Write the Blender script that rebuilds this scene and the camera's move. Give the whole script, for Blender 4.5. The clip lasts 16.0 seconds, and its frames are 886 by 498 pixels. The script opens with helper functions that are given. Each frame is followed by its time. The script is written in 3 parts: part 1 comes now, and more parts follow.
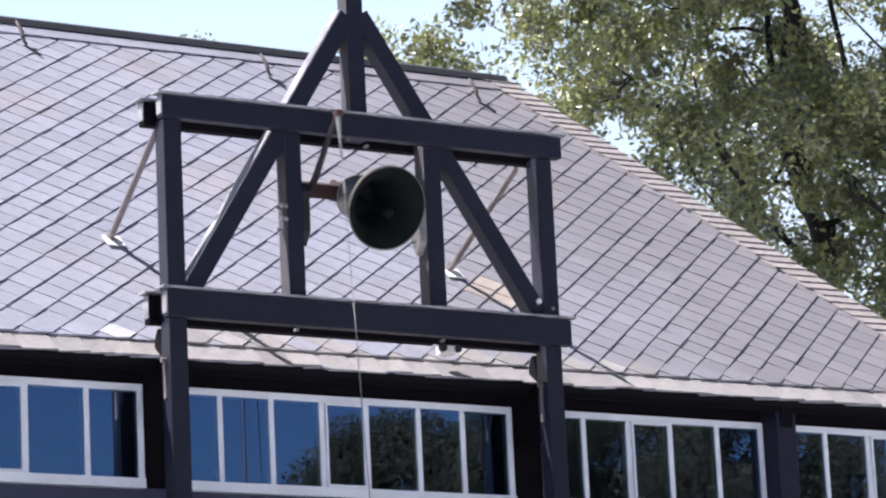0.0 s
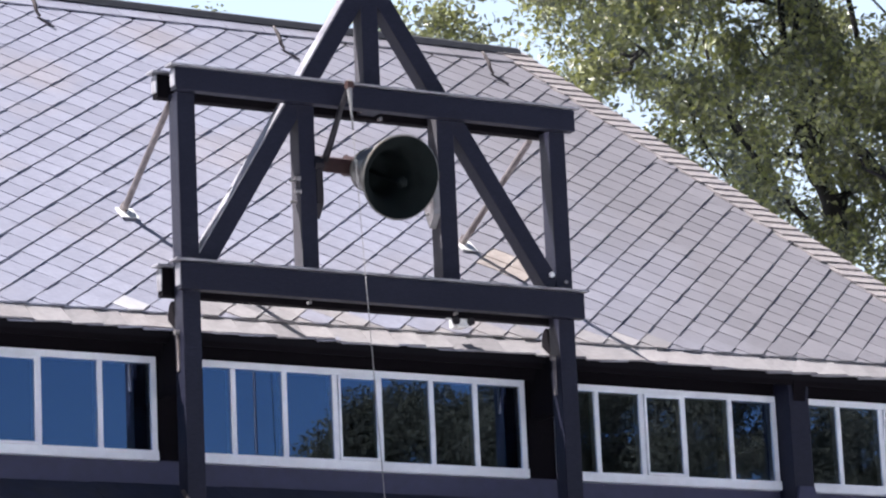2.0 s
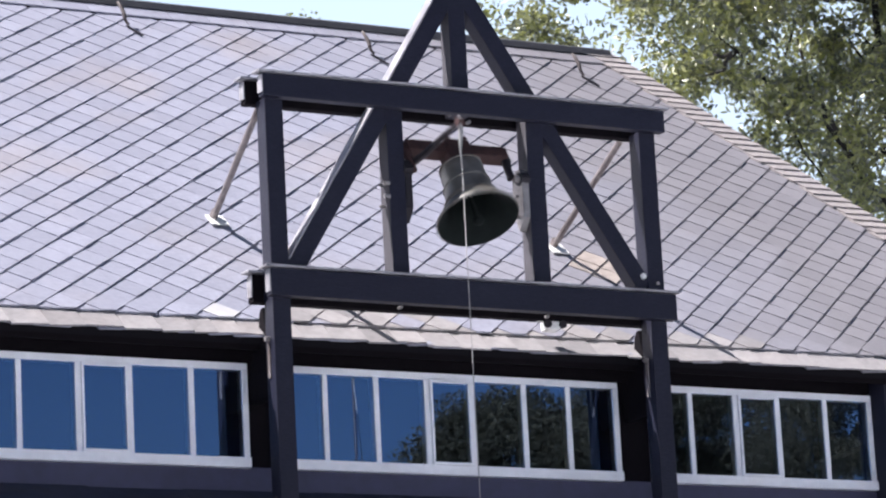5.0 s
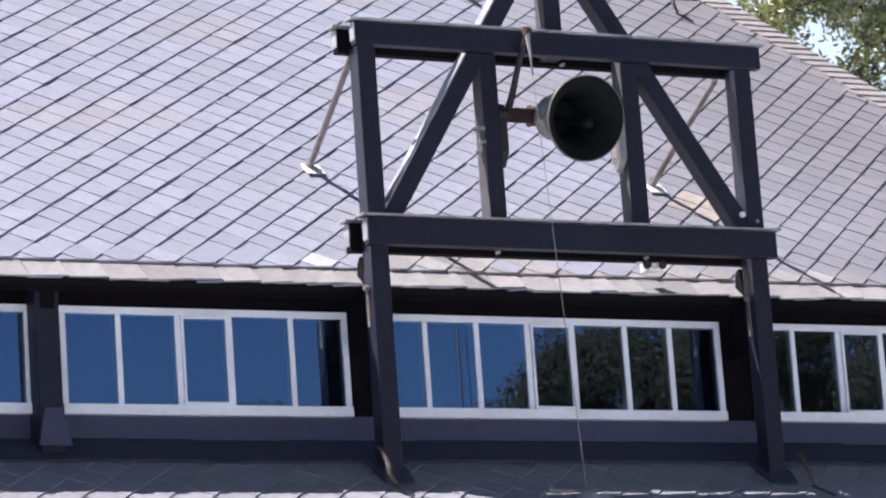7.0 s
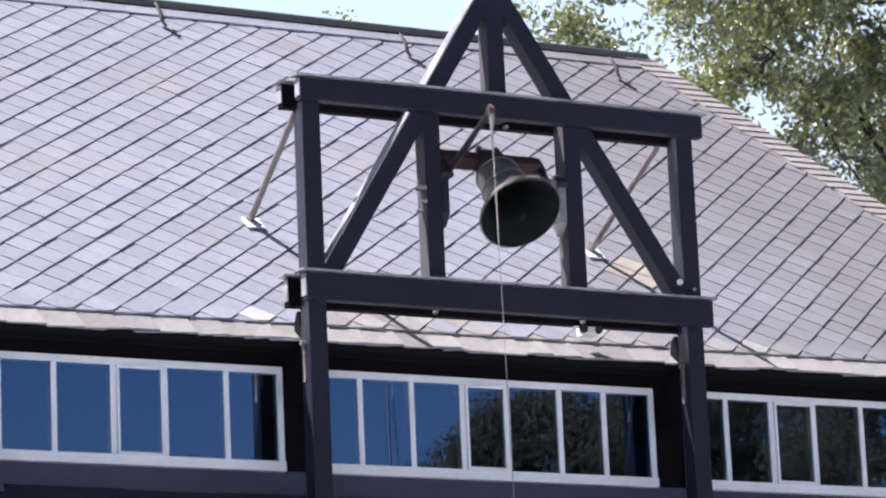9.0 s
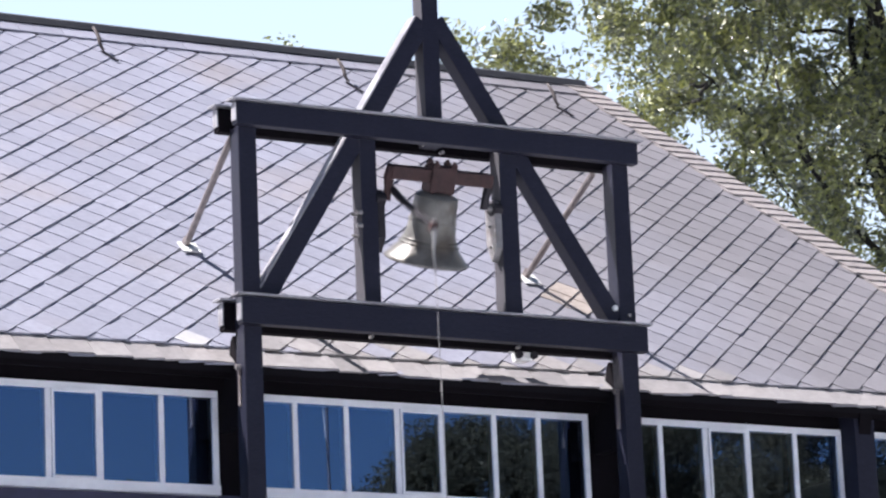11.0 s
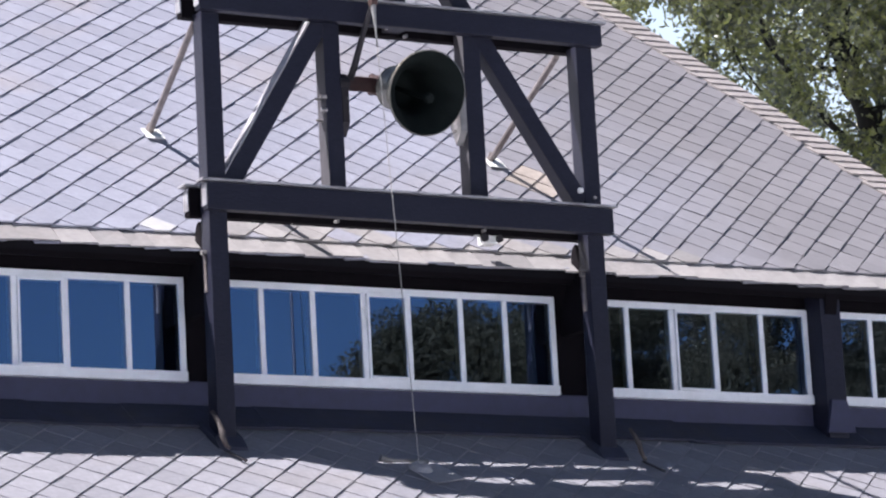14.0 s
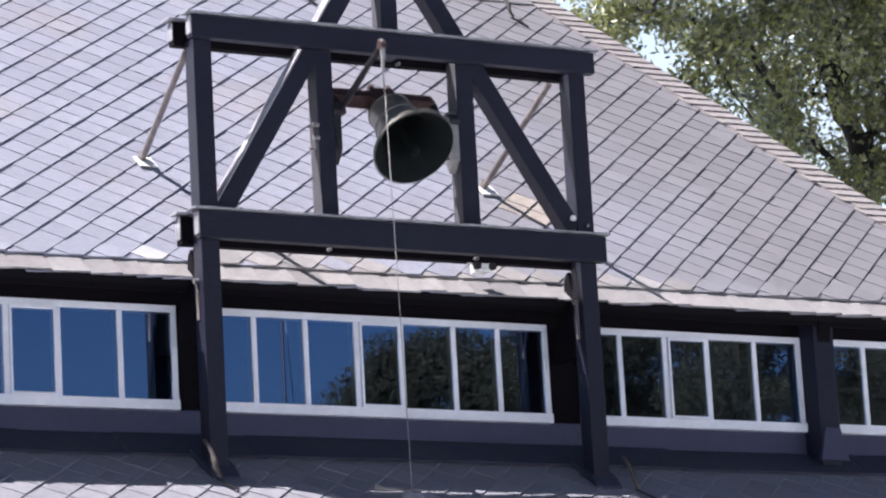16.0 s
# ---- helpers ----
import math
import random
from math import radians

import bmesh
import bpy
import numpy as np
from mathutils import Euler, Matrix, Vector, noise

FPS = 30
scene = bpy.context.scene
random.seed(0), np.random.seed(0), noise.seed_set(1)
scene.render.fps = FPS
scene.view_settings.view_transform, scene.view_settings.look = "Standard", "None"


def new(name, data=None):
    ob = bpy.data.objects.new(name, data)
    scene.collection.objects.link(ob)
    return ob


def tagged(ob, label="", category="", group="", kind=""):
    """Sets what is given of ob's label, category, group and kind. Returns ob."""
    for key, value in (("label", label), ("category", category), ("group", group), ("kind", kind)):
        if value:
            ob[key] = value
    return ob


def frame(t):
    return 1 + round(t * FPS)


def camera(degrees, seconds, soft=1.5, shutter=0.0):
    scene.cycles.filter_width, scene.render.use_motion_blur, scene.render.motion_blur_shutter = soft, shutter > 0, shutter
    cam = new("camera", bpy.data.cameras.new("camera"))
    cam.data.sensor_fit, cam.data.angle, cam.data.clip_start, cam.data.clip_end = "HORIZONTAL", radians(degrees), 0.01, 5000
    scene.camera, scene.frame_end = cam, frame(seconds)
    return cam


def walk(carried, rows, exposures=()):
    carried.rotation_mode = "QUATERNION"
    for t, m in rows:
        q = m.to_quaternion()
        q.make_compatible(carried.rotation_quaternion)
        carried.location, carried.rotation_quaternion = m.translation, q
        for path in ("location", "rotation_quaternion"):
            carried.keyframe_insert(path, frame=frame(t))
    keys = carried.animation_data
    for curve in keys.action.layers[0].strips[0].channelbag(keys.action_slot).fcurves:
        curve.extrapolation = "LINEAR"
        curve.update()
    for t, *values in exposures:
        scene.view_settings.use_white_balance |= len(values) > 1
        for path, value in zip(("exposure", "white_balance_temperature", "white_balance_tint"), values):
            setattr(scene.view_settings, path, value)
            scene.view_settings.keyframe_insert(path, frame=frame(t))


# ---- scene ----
# x runs along the hall's wall, y into the building, z up; the ground is at z = 0
cam = camera(14.52, 16.0, soft=2.2, shutter=0.5)


def aim(x, y, z, yaw, pitch, roll):
    """A camera pose at x, y, z that looks along yaw (from +y to +x) and pitch, with the horizon tilted by roll."""
    a, b, c = radians(yaw), radians(pitch), radians(roll)
    ahead = Vector((math.sin(a) * math.cos(b), math.cos(a) * math.cos(b), math.sin(b)))
    side = Vector((math.cos(a), -math.sin(a), 0))
    up = side.cross(ahead)
    right = side * math.cos(c) + up * math.sin(c)
    up = right.cross(ahead)
    m = Matrix((right, up, -ahead)).transposed().to_4x4()
    m.translation = (x, y, z)
    return m


PATH = (
    (0.0, -0.067, -0.029, 1.567, 31.017, 13.276, -2.802),
    (0.5, -0.055, -0.015, 1.570, 31.395, 13.260, -2.594),
    (1.0, -0.072, -0.017, 1.555, 31.271, 13.113, -2.997),
    (1.5, -0.079, -0.020, 1.564, 31.033, 12.879, -2.606),
    (2.0, -0.083, -0.019, 1.581, 30.825, 12.804, -2.642),
    (2.5, -0.082, -0.022, 1.576, 30.768, 12.744, -2.229),
    (3.0, -0.078, -0.009, 1.580, 30.476, 12.908, -2.262),
    (3.5, -0.074, -0.009, 1.586, 29.489, 12.958, -2.887),
    (6.0, 0.057, 0.018, 1.576, 28.774, 12.900, -3.156),
    (6.5, 0.064, 0.023, 1.612, 27.706, 12.333, -3.553),
    (7.0, 0.059, 0.042, 1.675, 27.336, 11.952, -4.105),
    (7.5, 0.051, 0.065, 1.659, 28.126, 12.279, -3.393),
    (8.0, 0.037, 0.041, 1.634, 28.105, 12.883, -2.800),
    (8.5, 0.004, 0.037, 1.639, 28.356, 12.878, -2.595),
    (11.0, 0.024, -0.020, 1.619, 29.536, 13.336, -2.479),
    (11.5, 0.023, -0.027, 1.612, 30.182, 13.291, -2.164),
    (12.0, 0.030, -0.033, 1.617, 30.383, 12.821, -2.217),
    (12.5, 0.031, -0.031, 1.600, 30.429, 12.133, -2.393),
    (13.0, 0.047, -0.001, 1.604, 30.328, 11.474, -2.814),
    (13.5, 0.026, 0.014, 1.583, 30.206, 11.479, -2.892),
    (14.0, 0.025, 0.013, 1.579, 30.070, 11.521, -3.177),
    (14.5, 0.022, 0.017, 1.596, 30.041, 11.568, -3.176),
    (15.0, 0.020, 0.024, 1.608, 30.168, 11.701, -3.238),
    (15.5, 0.035, 0.043, 1.608, 30.234, 11.821, -3.308),
    (16.0, 0.025, 0.050, 1.606, 30.271, 11.919, -3.267),
)
walk(cam, [(r[0], aim(*r[1:])) for r in PATH], exposures=((0.0, 1.32, 6050.0, 17.0), (16.0, 1.32, 6050.0, 17.0)))

# ---- daylight ----
SUN_RAY = Vector((0.594, -0.25, -1.0)).normalized()
elevation = math.asin(-SUN_RAY.z)
azimuth = math.atan2(-SUN_RAY.x, -SUN_RAY.y)
world = bpy.data.worlds.new("sky")
scene.world = world
world.use_nodes = True
wn = world.node_tree
sky = wn.nodes.new("ShaderNodeTexSky")
sky.sky_type = "NISHITA"
sky.sun_disc = False
sky.sun_elevation = elevation
sky.sun_rotation = azimuth
sky.air_density, sky.dust_density, sky.ozone_density = 1.0, 0.1, 6.0
wn.nodes["Background"].inputs["Strength"].default_value = 0.019
wn.links.new(sky.outputs["Color"], wn.nodes["Background"].inputs["Color"])
sun_data = bpy.data.lights.new("sun", "SUN")
sun_data.energy, sun_data.angle, sun_data.color = 5.0, radians(0.55), (1.0, 0.96, 0.90)
sun = new("sun", sun_data)
sun.matrix_world = Matrix.Translation((-20, 25, 45)) @ SUN_RAY.to_track_quat("-Z", "Y").to_matrix().to_4x4()


# ---- materials ----
def material(name, base, rough=0.6, metal=0.0, vary=0.25, grain=40.0, stain=2.0, stain_to=None, stain_amount=0.35,
             bump=0.15, bump_scale=60.0, spread=0.0, spread_by="object", stretch=(1, 1, 1), ior=1.5, falloff=None, spec=0.5):
    """Principled paint, stone, wood or metal with fine grain, wide stains, relief and a tone for each piece."""
    m = bpy.data.materials.new(name)
    m.use_nodes = True
    t = m.node_tree
    b = t.nodes["Principled BSDF"]
    b.inputs["Metallic"].default_value = metal
    b.inputs["IOR"].default_value = ior
    b.inputs["Specular IOR Level"].default_value = spec
    co = t.nodes.new("ShaderNodeTexCoord")
    mp = t.nodes.new("ShaderNodeMapping")
    mp.inputs["Scale"].default_value = stretch
    t.links.new(co.outputs["Object"], mp.inputs["Vector"])
    geo = t.nodes.new("ShaderNodeNewGeometry")

    def noise_tex(scale, detail, source):
        n = t.nodes.new("ShaderNodeTexNoise")
        n.inputs["Scale"].default_value, n.inputs["Detail"].default_value = scale, detail
        t.links.new(source, n.inputs["Vector"])
        return n.outputs["Fac"]

    fine = noise_tex(grain, 6, mp.outputs["Vector"])
    wide = noise_tex(stain, 4, geo.outputs["Position"])

    def mix(kind, fac, a, bcol):
        n = t.nodes.new("ShaderNodeMix")
        n.data_type, n.blend_type = "RGBA", kind
        for socket, value in ((n.inputs[0], fac), (n.inputs[6], a), (n.inputs[7], bcol)):
            if isinstance(value, (int, float)):
                socket.default_value = value
            elif isinstance(value, tuple):
                socket.default_value = value
            else:
                t.links.new(value, socket)
        return n.outputs[2]

    def ramp(source, lo, hi, a, bb):
        n = t.nodes.new("ShaderNodeMapRange")
        n.inputs[1].default_value, n.inputs[2].default_value = lo, hi
        n.inputs[3].default_value, n.inputs[4].default_value = a, bb
        t.links.new(source, n.inputs[0])
        return n.outputs[0]

    col = (*base, 1.0)
    if stain_to is not None:
        col = mix("MIX", ramp(wide, 0.48, 0.7, 0.0, stain_amount), col, (*stain_to, 1.0))
    if falloff is not None:
        # lower brightness towards +x, put into the base colour
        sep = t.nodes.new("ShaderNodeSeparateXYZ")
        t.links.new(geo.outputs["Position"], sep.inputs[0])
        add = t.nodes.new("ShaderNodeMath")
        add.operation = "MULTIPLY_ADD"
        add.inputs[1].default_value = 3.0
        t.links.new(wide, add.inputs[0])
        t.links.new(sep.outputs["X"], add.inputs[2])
        col = mix("MIX", ramp(add.outputs[0], falloff[0], falloff[1], 0.0, 1.0), col, (*falloff[2], 1.0))
    tone = ramp(fine, 0.25, 0.75, 1.0 - vary, 1.0 + vary)
    comb = t.nodes.new("ShaderNodeCombineColor")
    for i in range(3):
        t.links.new(tone, comb.inputs[i])
    col = mix("MULTIPLY", 1.0, col, comb.outputs[0])
    if spread > 0:
        if spread_by == "object":
            o = t.nodes.new("ShaderNodeObjectInfo")
            src = o.outputs["Random"]
        else:
            src = geo.outputs["Random Per Island"]
        c2 = t.nodes.new("ShaderNodeCombineColor")
        for i, k in enumerate((1.0, 0.97, 0.9)):
            t.links.new(ramp(src, 0.0, 1.0, 1.0 - spread, 1.0 + spread * k), c2.inputs[i])
        col = mix("MULTIPLY", 1.0, col, c2.outputs[0])
    t.links.new(col, b.inputs["Base Color"])
    t.links.new(ramp(fine, 0.2, 0.8, max(rough - 0.1, 0.03), min(rough + 0.1, 1.0)), b.inputs["Roughness"])
    if bump > 0:
        bn = t.nodes.new("ShaderNodeBump")
        bn.inputs["Strength"].default_value, bn.inputs["Distance"].default_value = bump, 0.01
        t.links.new(noise_tex(bump_scale, 5, mp.outputs["Vector"]), bn.inputs["Height"])
        t.links.new(bn.outputs["Normal"], b.inputs["Normal"])
    return m


def leaf_material(name, base, spread, rough, through_light, ior=1.7):
    m = bpy.data.materials.new(name)
    m.use_nodes = True
    t = m.node_tree
    b = t.nodes["Principled BSDF"]
    geo = t.nodes.new("ShaderNodeNewGeometry")
    r = t.nodes.new("ShaderNodeValToRGB")
    r.color_ramp.elements[0].color = (base[0] * (1 - spread), base[1] * (1 - spread), base[2], 1)
    r.color_ramp.elements[1].color = (base[0] * (1 + 1.5 * spread), base[1] * (1 + 1.2 * spread), base[2] * 1.3, 1)
    t.links.new(geo.outputs["Random Per Island"], r.inputs["Fac"])
    t.links.new(r.outputs["Color"], b.inputs["Base Color"])
    b.inputs["Roughness"].default_value = rough
    b.inputs["IOR"].default_value = ior
    tr = t.nodes.new("ShaderNodeBsdfTranslucent")
    t.links.new(r.outputs["Color"], tr.inputs["Color"])
    mx = t.nodes.new("ShaderNodeMixShader")
    mx.inputs[0].default_value = through_light
    t.links.new(b.outputs[0], mx.inputs[1])
    t.links.new(tr.outputs[0], mx.inputs[2])
    t.links.new(mx.outputs[0], t.nodes["Material Output"].inputs["Surface"])
    return m


def glass_material():
    m = bpy.data.materials.new("window_glass")
    m.use_nodes = True
    b = m.node_tree.nodes["Principled BSDF"]
    b.inputs["Base Color"].default_value = (0.75, 0.82, 0.9, 1)
    b.inputs["Roughness"].default_value = 0.0
    b.inputs["Specular Tint"].default_value = (0.44, 0.62, 1.0, 1)
    b.inputs["Transmission Weight"].default_value = 1.0
    b.inputs["IOR"].default_value = 5.2
    return m


PAINT = material("dark_stained_timber", (0.014, 0.0145, 0.027), 0.5, vary=0.3, grain=30, stain=3.0,
                 stain_to=(0.017, 0.018, 0.032), stain_amount=0.6, bump=0.25, bump_scale=25, stretch=(1, 1, 4), spec=0.25)
SUNLIT_WORN = material("sunlit_bleached_timber", (0.06, 0.055, 0.062), 0.75, vary=0.3, grain=25, stain=4, stain_to=(0.05, 0.045, 0.05),
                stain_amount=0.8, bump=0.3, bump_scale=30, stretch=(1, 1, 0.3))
WALL = material("dark_painted_boards", (0.043, 0.045, 0.088), 0.7, vary=0.2, grain=15, stain=1.5,
                stain_to=(0.035, 0.036, 0.072), stain_amount=0.6, bump=0.2, bump_scale=20)
# timber near black, with the shade under the eaves put into its colour
SHADE_BLACK = material("shade_black_timber", (0.0065, 0.005, 0.0065), 0.9, vary=0.3, grain=20, stain=2, bump=0.2, spec=0.1)
CAP = material("weathered_lead", (0.33, 0.32, 0.33), 0.5, metal=0.0, vary=0.2, grain=25, stain=4,
               stain_to=(0.10, 0.09, 0.10), stain_amount=0.7, bump=0.1)
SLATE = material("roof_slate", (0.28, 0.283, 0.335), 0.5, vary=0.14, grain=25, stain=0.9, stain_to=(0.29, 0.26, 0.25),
                 stain_amount=0.4, bump=0.3, bump_scale=30, spread=0.085, falloff=(11.8, 14.5, (0.205, 0.195, 0.205)))
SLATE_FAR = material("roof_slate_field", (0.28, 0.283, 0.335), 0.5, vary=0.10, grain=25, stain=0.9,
                     stain_to=(0.33, 0.28, 0.25), stain_amount=0.5, bump=0.3, bump_scale=30, spread=0.085, falloff=(11.8, 14.5, (0.205, 0.195, 0.205)),
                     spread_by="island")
HIP = material("hip_slate", (0.30, 0.27, 0.255), 0.6, vary=0.15, grain=25, stain=3, stain_to=(0.24, 0.22, 0.22), stain_amount=0.6,
               bump=0.25, bump_scale=30, spread=0.10)
WARM = material("sun_bleached_slate", (0.285, 0.268, 0.262), 0.55, vary=0.14, grain=25, stain=2.0, stain_to=(0.30, 0.27, 0.255),
                stain_amount=0.6, bump=0.3, bump_scale=30, spread=0.18)
SLATE_LOW = material("lower_roof_slate", (0.245, 0.24, 0.262), 0.6, vary=0.14, grain=25, stain=1.2, stain_to=(0.26, 0.235, 0.225),
                     stain_amount=0.5, bump=0.3, bump_scale=30, spread=0.09, spec=0.15)
SLATE_LOW_FAR = material("lower_roof_slate_field", (0.245, 0.24, 0.262), 0.6, vary=0.14, grain=25, stain=1.2, stain_to=(0.26, 0.235, 0.225),
                         stain_amount=0.5, bump=0.3, bump_scale=30, spread=0.09, spread_by="island", spec=0.15)
TAN = material("lichen_slate", (0.325, 0.28, 0.245), 0.6, vary=0.2, grain=20, bump=0.25, spread=0.12)
PALE = material("new_slate", (0.50, 0.49, 0.50), 0.5, vary=0.1, grain=20, bump=0.2, spread=0.1)
RIDGE = material("ridge_lead", (0.05, 0.05, 0.055), 0.6, vary=0.3, bump=0.2)
DECK = material("roof_felt", (0.010, 0.009, 0.011), 0.9, vary=0.2, spec=0.1)
FLASH = material("mossy_flashing", (0.030, 0.033, 0.058), 0.8, vary=0.35, grain=12, stain=5, stain_to=(0.045, 0.043, 0.05),
                 stain_amount=0.6, bump=0.4, bump_scale=20)
WHITE = material("white_window_paint", (0.86, 0.86, 0.88), 0.45, vary=0.05, grain=20, stain=3,
                 stain_to=(0.76, 0.74, 0.73), stain_amount=0.4, bump=0.08)
BRONZE = material("bell_bronze", (0.165, 0.157, 0.138), 0.42, metal=0.3, vary=0.25, grain=14, stain=6,
                  stain_to=(0.095, 0.075, 0.055), stain_amount=0.85, bump=0.15, bump_scale=30)
BRONZE_IN = material("bell_inside", (0.008, 0.011, 0.010), 0.8, metal=0.0, vary=0.4, grain=10, bump=0.3, spec=0.15)
RUST = material("rusty_iron", (0.055, 0.027, 0.025), 0.7, metal=0.2, vary=0.4, grain=25, stain=8, stain_to=(0.05, 0.025, 0.02),
                stain_amount=0.8, bump=0.4, bump_scale=50)
HOOK = material("rusty_hook", (0.08, 0.065, 0.06), 0.7, metal=0.2, vary=0.4, grain=30, bump=0.4)
IRON = material("dark_iron", (0.03, 0.026, 0.03), 0.55, metal=0.5, vary=0.3, bump=0.3)
STEEL = material("galvanised_steel", (0.30, 0.28, 0.27), 0.5, metal=0.5, vary=0.25, grain=20, stain=6,
                 stain_to=(0.16, 0.12, 0.10), stain_amount=0.8, bump=0.1)
PIPE = material("weathered_strut", (0.22, 0.19, 0.18), 0.55, metal=0.2, vary=0.3, grain=20, stain=5,
                stain_to=(0.09, 0.07, 0.06), stain_amount=0.7, bump=0.15)
ROPE = material("pale_rope", (0.28, 0.27, 0.26), 0.8, vary=0.2, grain=120, bump=0.3, bump_scale=200)
LAMP = material("white_enamel", (0.75, 0.74, 0.70), 0.4, vary=0.08)
# near-black plaster: the unlit room's darkness is put into its colour
ROOM_DARK = material("room_darkness_plaster", (0.03, 0.03, 0.035), 0.9, vary=0.1)
BARK = material("bark", (0.016, 0.013, 0.011), 0.9, vary=0.4, grain=8, bump=0.6, bump_scale=12, stretch=(1, 1, 0.3))
GROUND = material("pale_paving", (0.42, 0.44, 0.49), 0.95, vary=0.15, grain=6, stain=0.15, stain_to=(0.25, 0.25, 0.20),
                  stain_amount=0.7, bump=0.5, bump_scale=4)
BRICK = material("rendered_wall", (0.36, 0.33, 0.30), 0.85, vary=0.1, stain=0.6, stain_to=(0.28, 0.26, 0.24))
LEAF = leaf_material("oak_leaf", (0.165, 0.190, 0.062), 0.6, 0.44, 0.38, 2.0)
LEAF_DARK = leaf_material("garden_tree_leaf", (0.056, 0.051, 0.029), 0.12, 0.9, 0.45, 1.15)
GLASS = glass_material()


def haze_material():
    """The bright hazy sky low beyond the trees, paler towards the horizon."""
    m = bpy.data.materials.new("bright_haze")
    m.use_nodes = True
    t = m.node_tree
    t.nodes.remove(t.nodes["Principled BSDF"])
    e = t.nodes.new("ShaderNodeEmission")
    g = t.nodes.new("ShaderNodeNewGeometry")
    s = t.nodes.new("ShaderNodeSeparateXYZ")
    r = t.nodes.new("ShaderNodeMapRange")
    r.inputs[1].default_value, r.inputs[2].default_value = 120.0, 420.0
    k = t.nodes.new("ShaderNodeValToRGB")
    k.color_ramp.elements[0].color = (0.41, 0.47, 0.50, 1)
    k.color_ramp.elements[1].color = (0.15, 0.27, 0.43, 1)
    t.links.new(g.outputs["Position"], s.inputs[0])
    t.links.new(s.outputs["Z"], r.inputs[0])
    t.links.new(r.outputs[0], k.inputs["Fac"])
    t.links.new(k.outputs["Color"], e.inputs["Color"])
    t.links.new(e.outputs[0], t.nodes["Material Output"].inputs["Surface"])
    return m


HAZE = haze_material()


# ---- building helpers ----
def part(name, bm, mat, parent=None, label="", smooth=False):
    """Links a bmesh as one mesh object, under a thing or a part if given."""
    me = bpy.data.meshes.new(name)
    bmesh.ops.recalc_face_normals(bm, faces=bm.faces)
    bm.to_mesh(me)
    bm.free()
    if smooth:
        for f in me.polygons:
            f.use_smooth = True
    me.materials.append(mat)
    ob = new(name, me)
    if parent is not None:
        ob.parent = parent
    if label:
        ob["label"] = label
    return ob


def empty(name, at=(0, 0, 0)):
    ob = new(name)
    ob.location = at
    ob.empty_display_size = 0.1
    return ob


def box(bm, x0, x1, y0, y1, z0, z1, bevel=0.0):
    """A box, with its edges worn round by bevel."""
    tmp = bmesh.new()
    bmesh.ops.create_cube(tmp, size=1.0)
    for v in tmp.verts:
        v.co = (x0 + (v.co.x + 0.5) * (x1 - x0), y0 + (v.co.y + 0.5) * (y1 - y0), z0 + (v.co.z + 0.5) * (z1 - z0))
    if bevel > 0:
        bmesh.ops.bevel(tmp, geom=list(tmp.edges), offset=bevel, segments=2, affect="EDGES", profile=0.6)
    join(bm, tmp)
    return bm


def join(bm, tmp, m=None):
    made = [bm.verts.new(m @ v.co if m else v.co) for v in tmp.verts]
    tmp.verts.index_update()
    for f in tmp.faces:
        bm.faces.new([made[v.index] for v in f.verts])
    tmp.free()
    return bm


def stick(bm, p, q, w, d, bevel=0.004):
    """A squared timber from p to q, w wide and d deep (d along y where it can be)."""
    p, q = Vector(p), Vector(q)
    z = (q - p).normalized()
    y = Vector((0, 1, 0)) - z * z.y
    if y.length < 0.2:
        y = Vector((0, 0, 1)) - z * z.z
    y.normalize()
    x = y.cross(z)
    m = Matrix((x, y, z)).transposed().to_4x4()
    m.translation = p
    tmp = box(bmesh.new(), -w / 2, w / 2, -d / 2, d / 2, 0, (q - p).length, bevel)
    return join(bm, tmp, m)


def rod(bm, p, q, r0, r1=None, n=12):
    """A round bar from p to q."""
    p, q = Vector(p), Vector(q)
    r1 = r0 if r1 is None else r1
    m = (q - p).to_track_quat("Z", "Y").to_matrix().to_4x4()
    m.translation = (p + q) / 2
    tmp = bmesh.new()
    bmesh.ops.create_cone(tmp, cap_ends=True, segments=n, radius1=r0, radius2=r1, depth=(q - p).length)
    return join(bm, tmp, m)


def lathe(bm, profile, n=40):
    """Turns (radius, z) points round the z axis."""
    rings = []
    for r, z in profile:
        rings.append([bm.verts.new((r * math.cos(2 * math.pi * i / n), r * math.sin(2 * math.pi * i / n), z))
                      for i in range(n)])
    for a, b in zip(rings, rings[1:]):
        for i in range(n):
            bm.faces.new((a[i], a[(i + 1) % n], b[(i + 1) % n], b[i]))
    return bm


def prism(bm, outline, axis, lo, hi):
    """A flat outline pushed through from lo to hi along axis 0, 1 or 2."""
    def at(a, b, c):
        v = [a, b]
        v.insert(axis, c)
        return v
    low = [bm.verts.new(at(a, b, lo)) for a, b in outline]
    top = [bm.verts.new(at(a, b, hi)) for a, b in outline]
    bm.faces.new(low)
    bm.faces.new(top)
    for i in range(len(outline)):
        j = (i + 1) % len(outline)
        bm.faces.new((low[i], low[j], top[j], top[i]))
    return bm


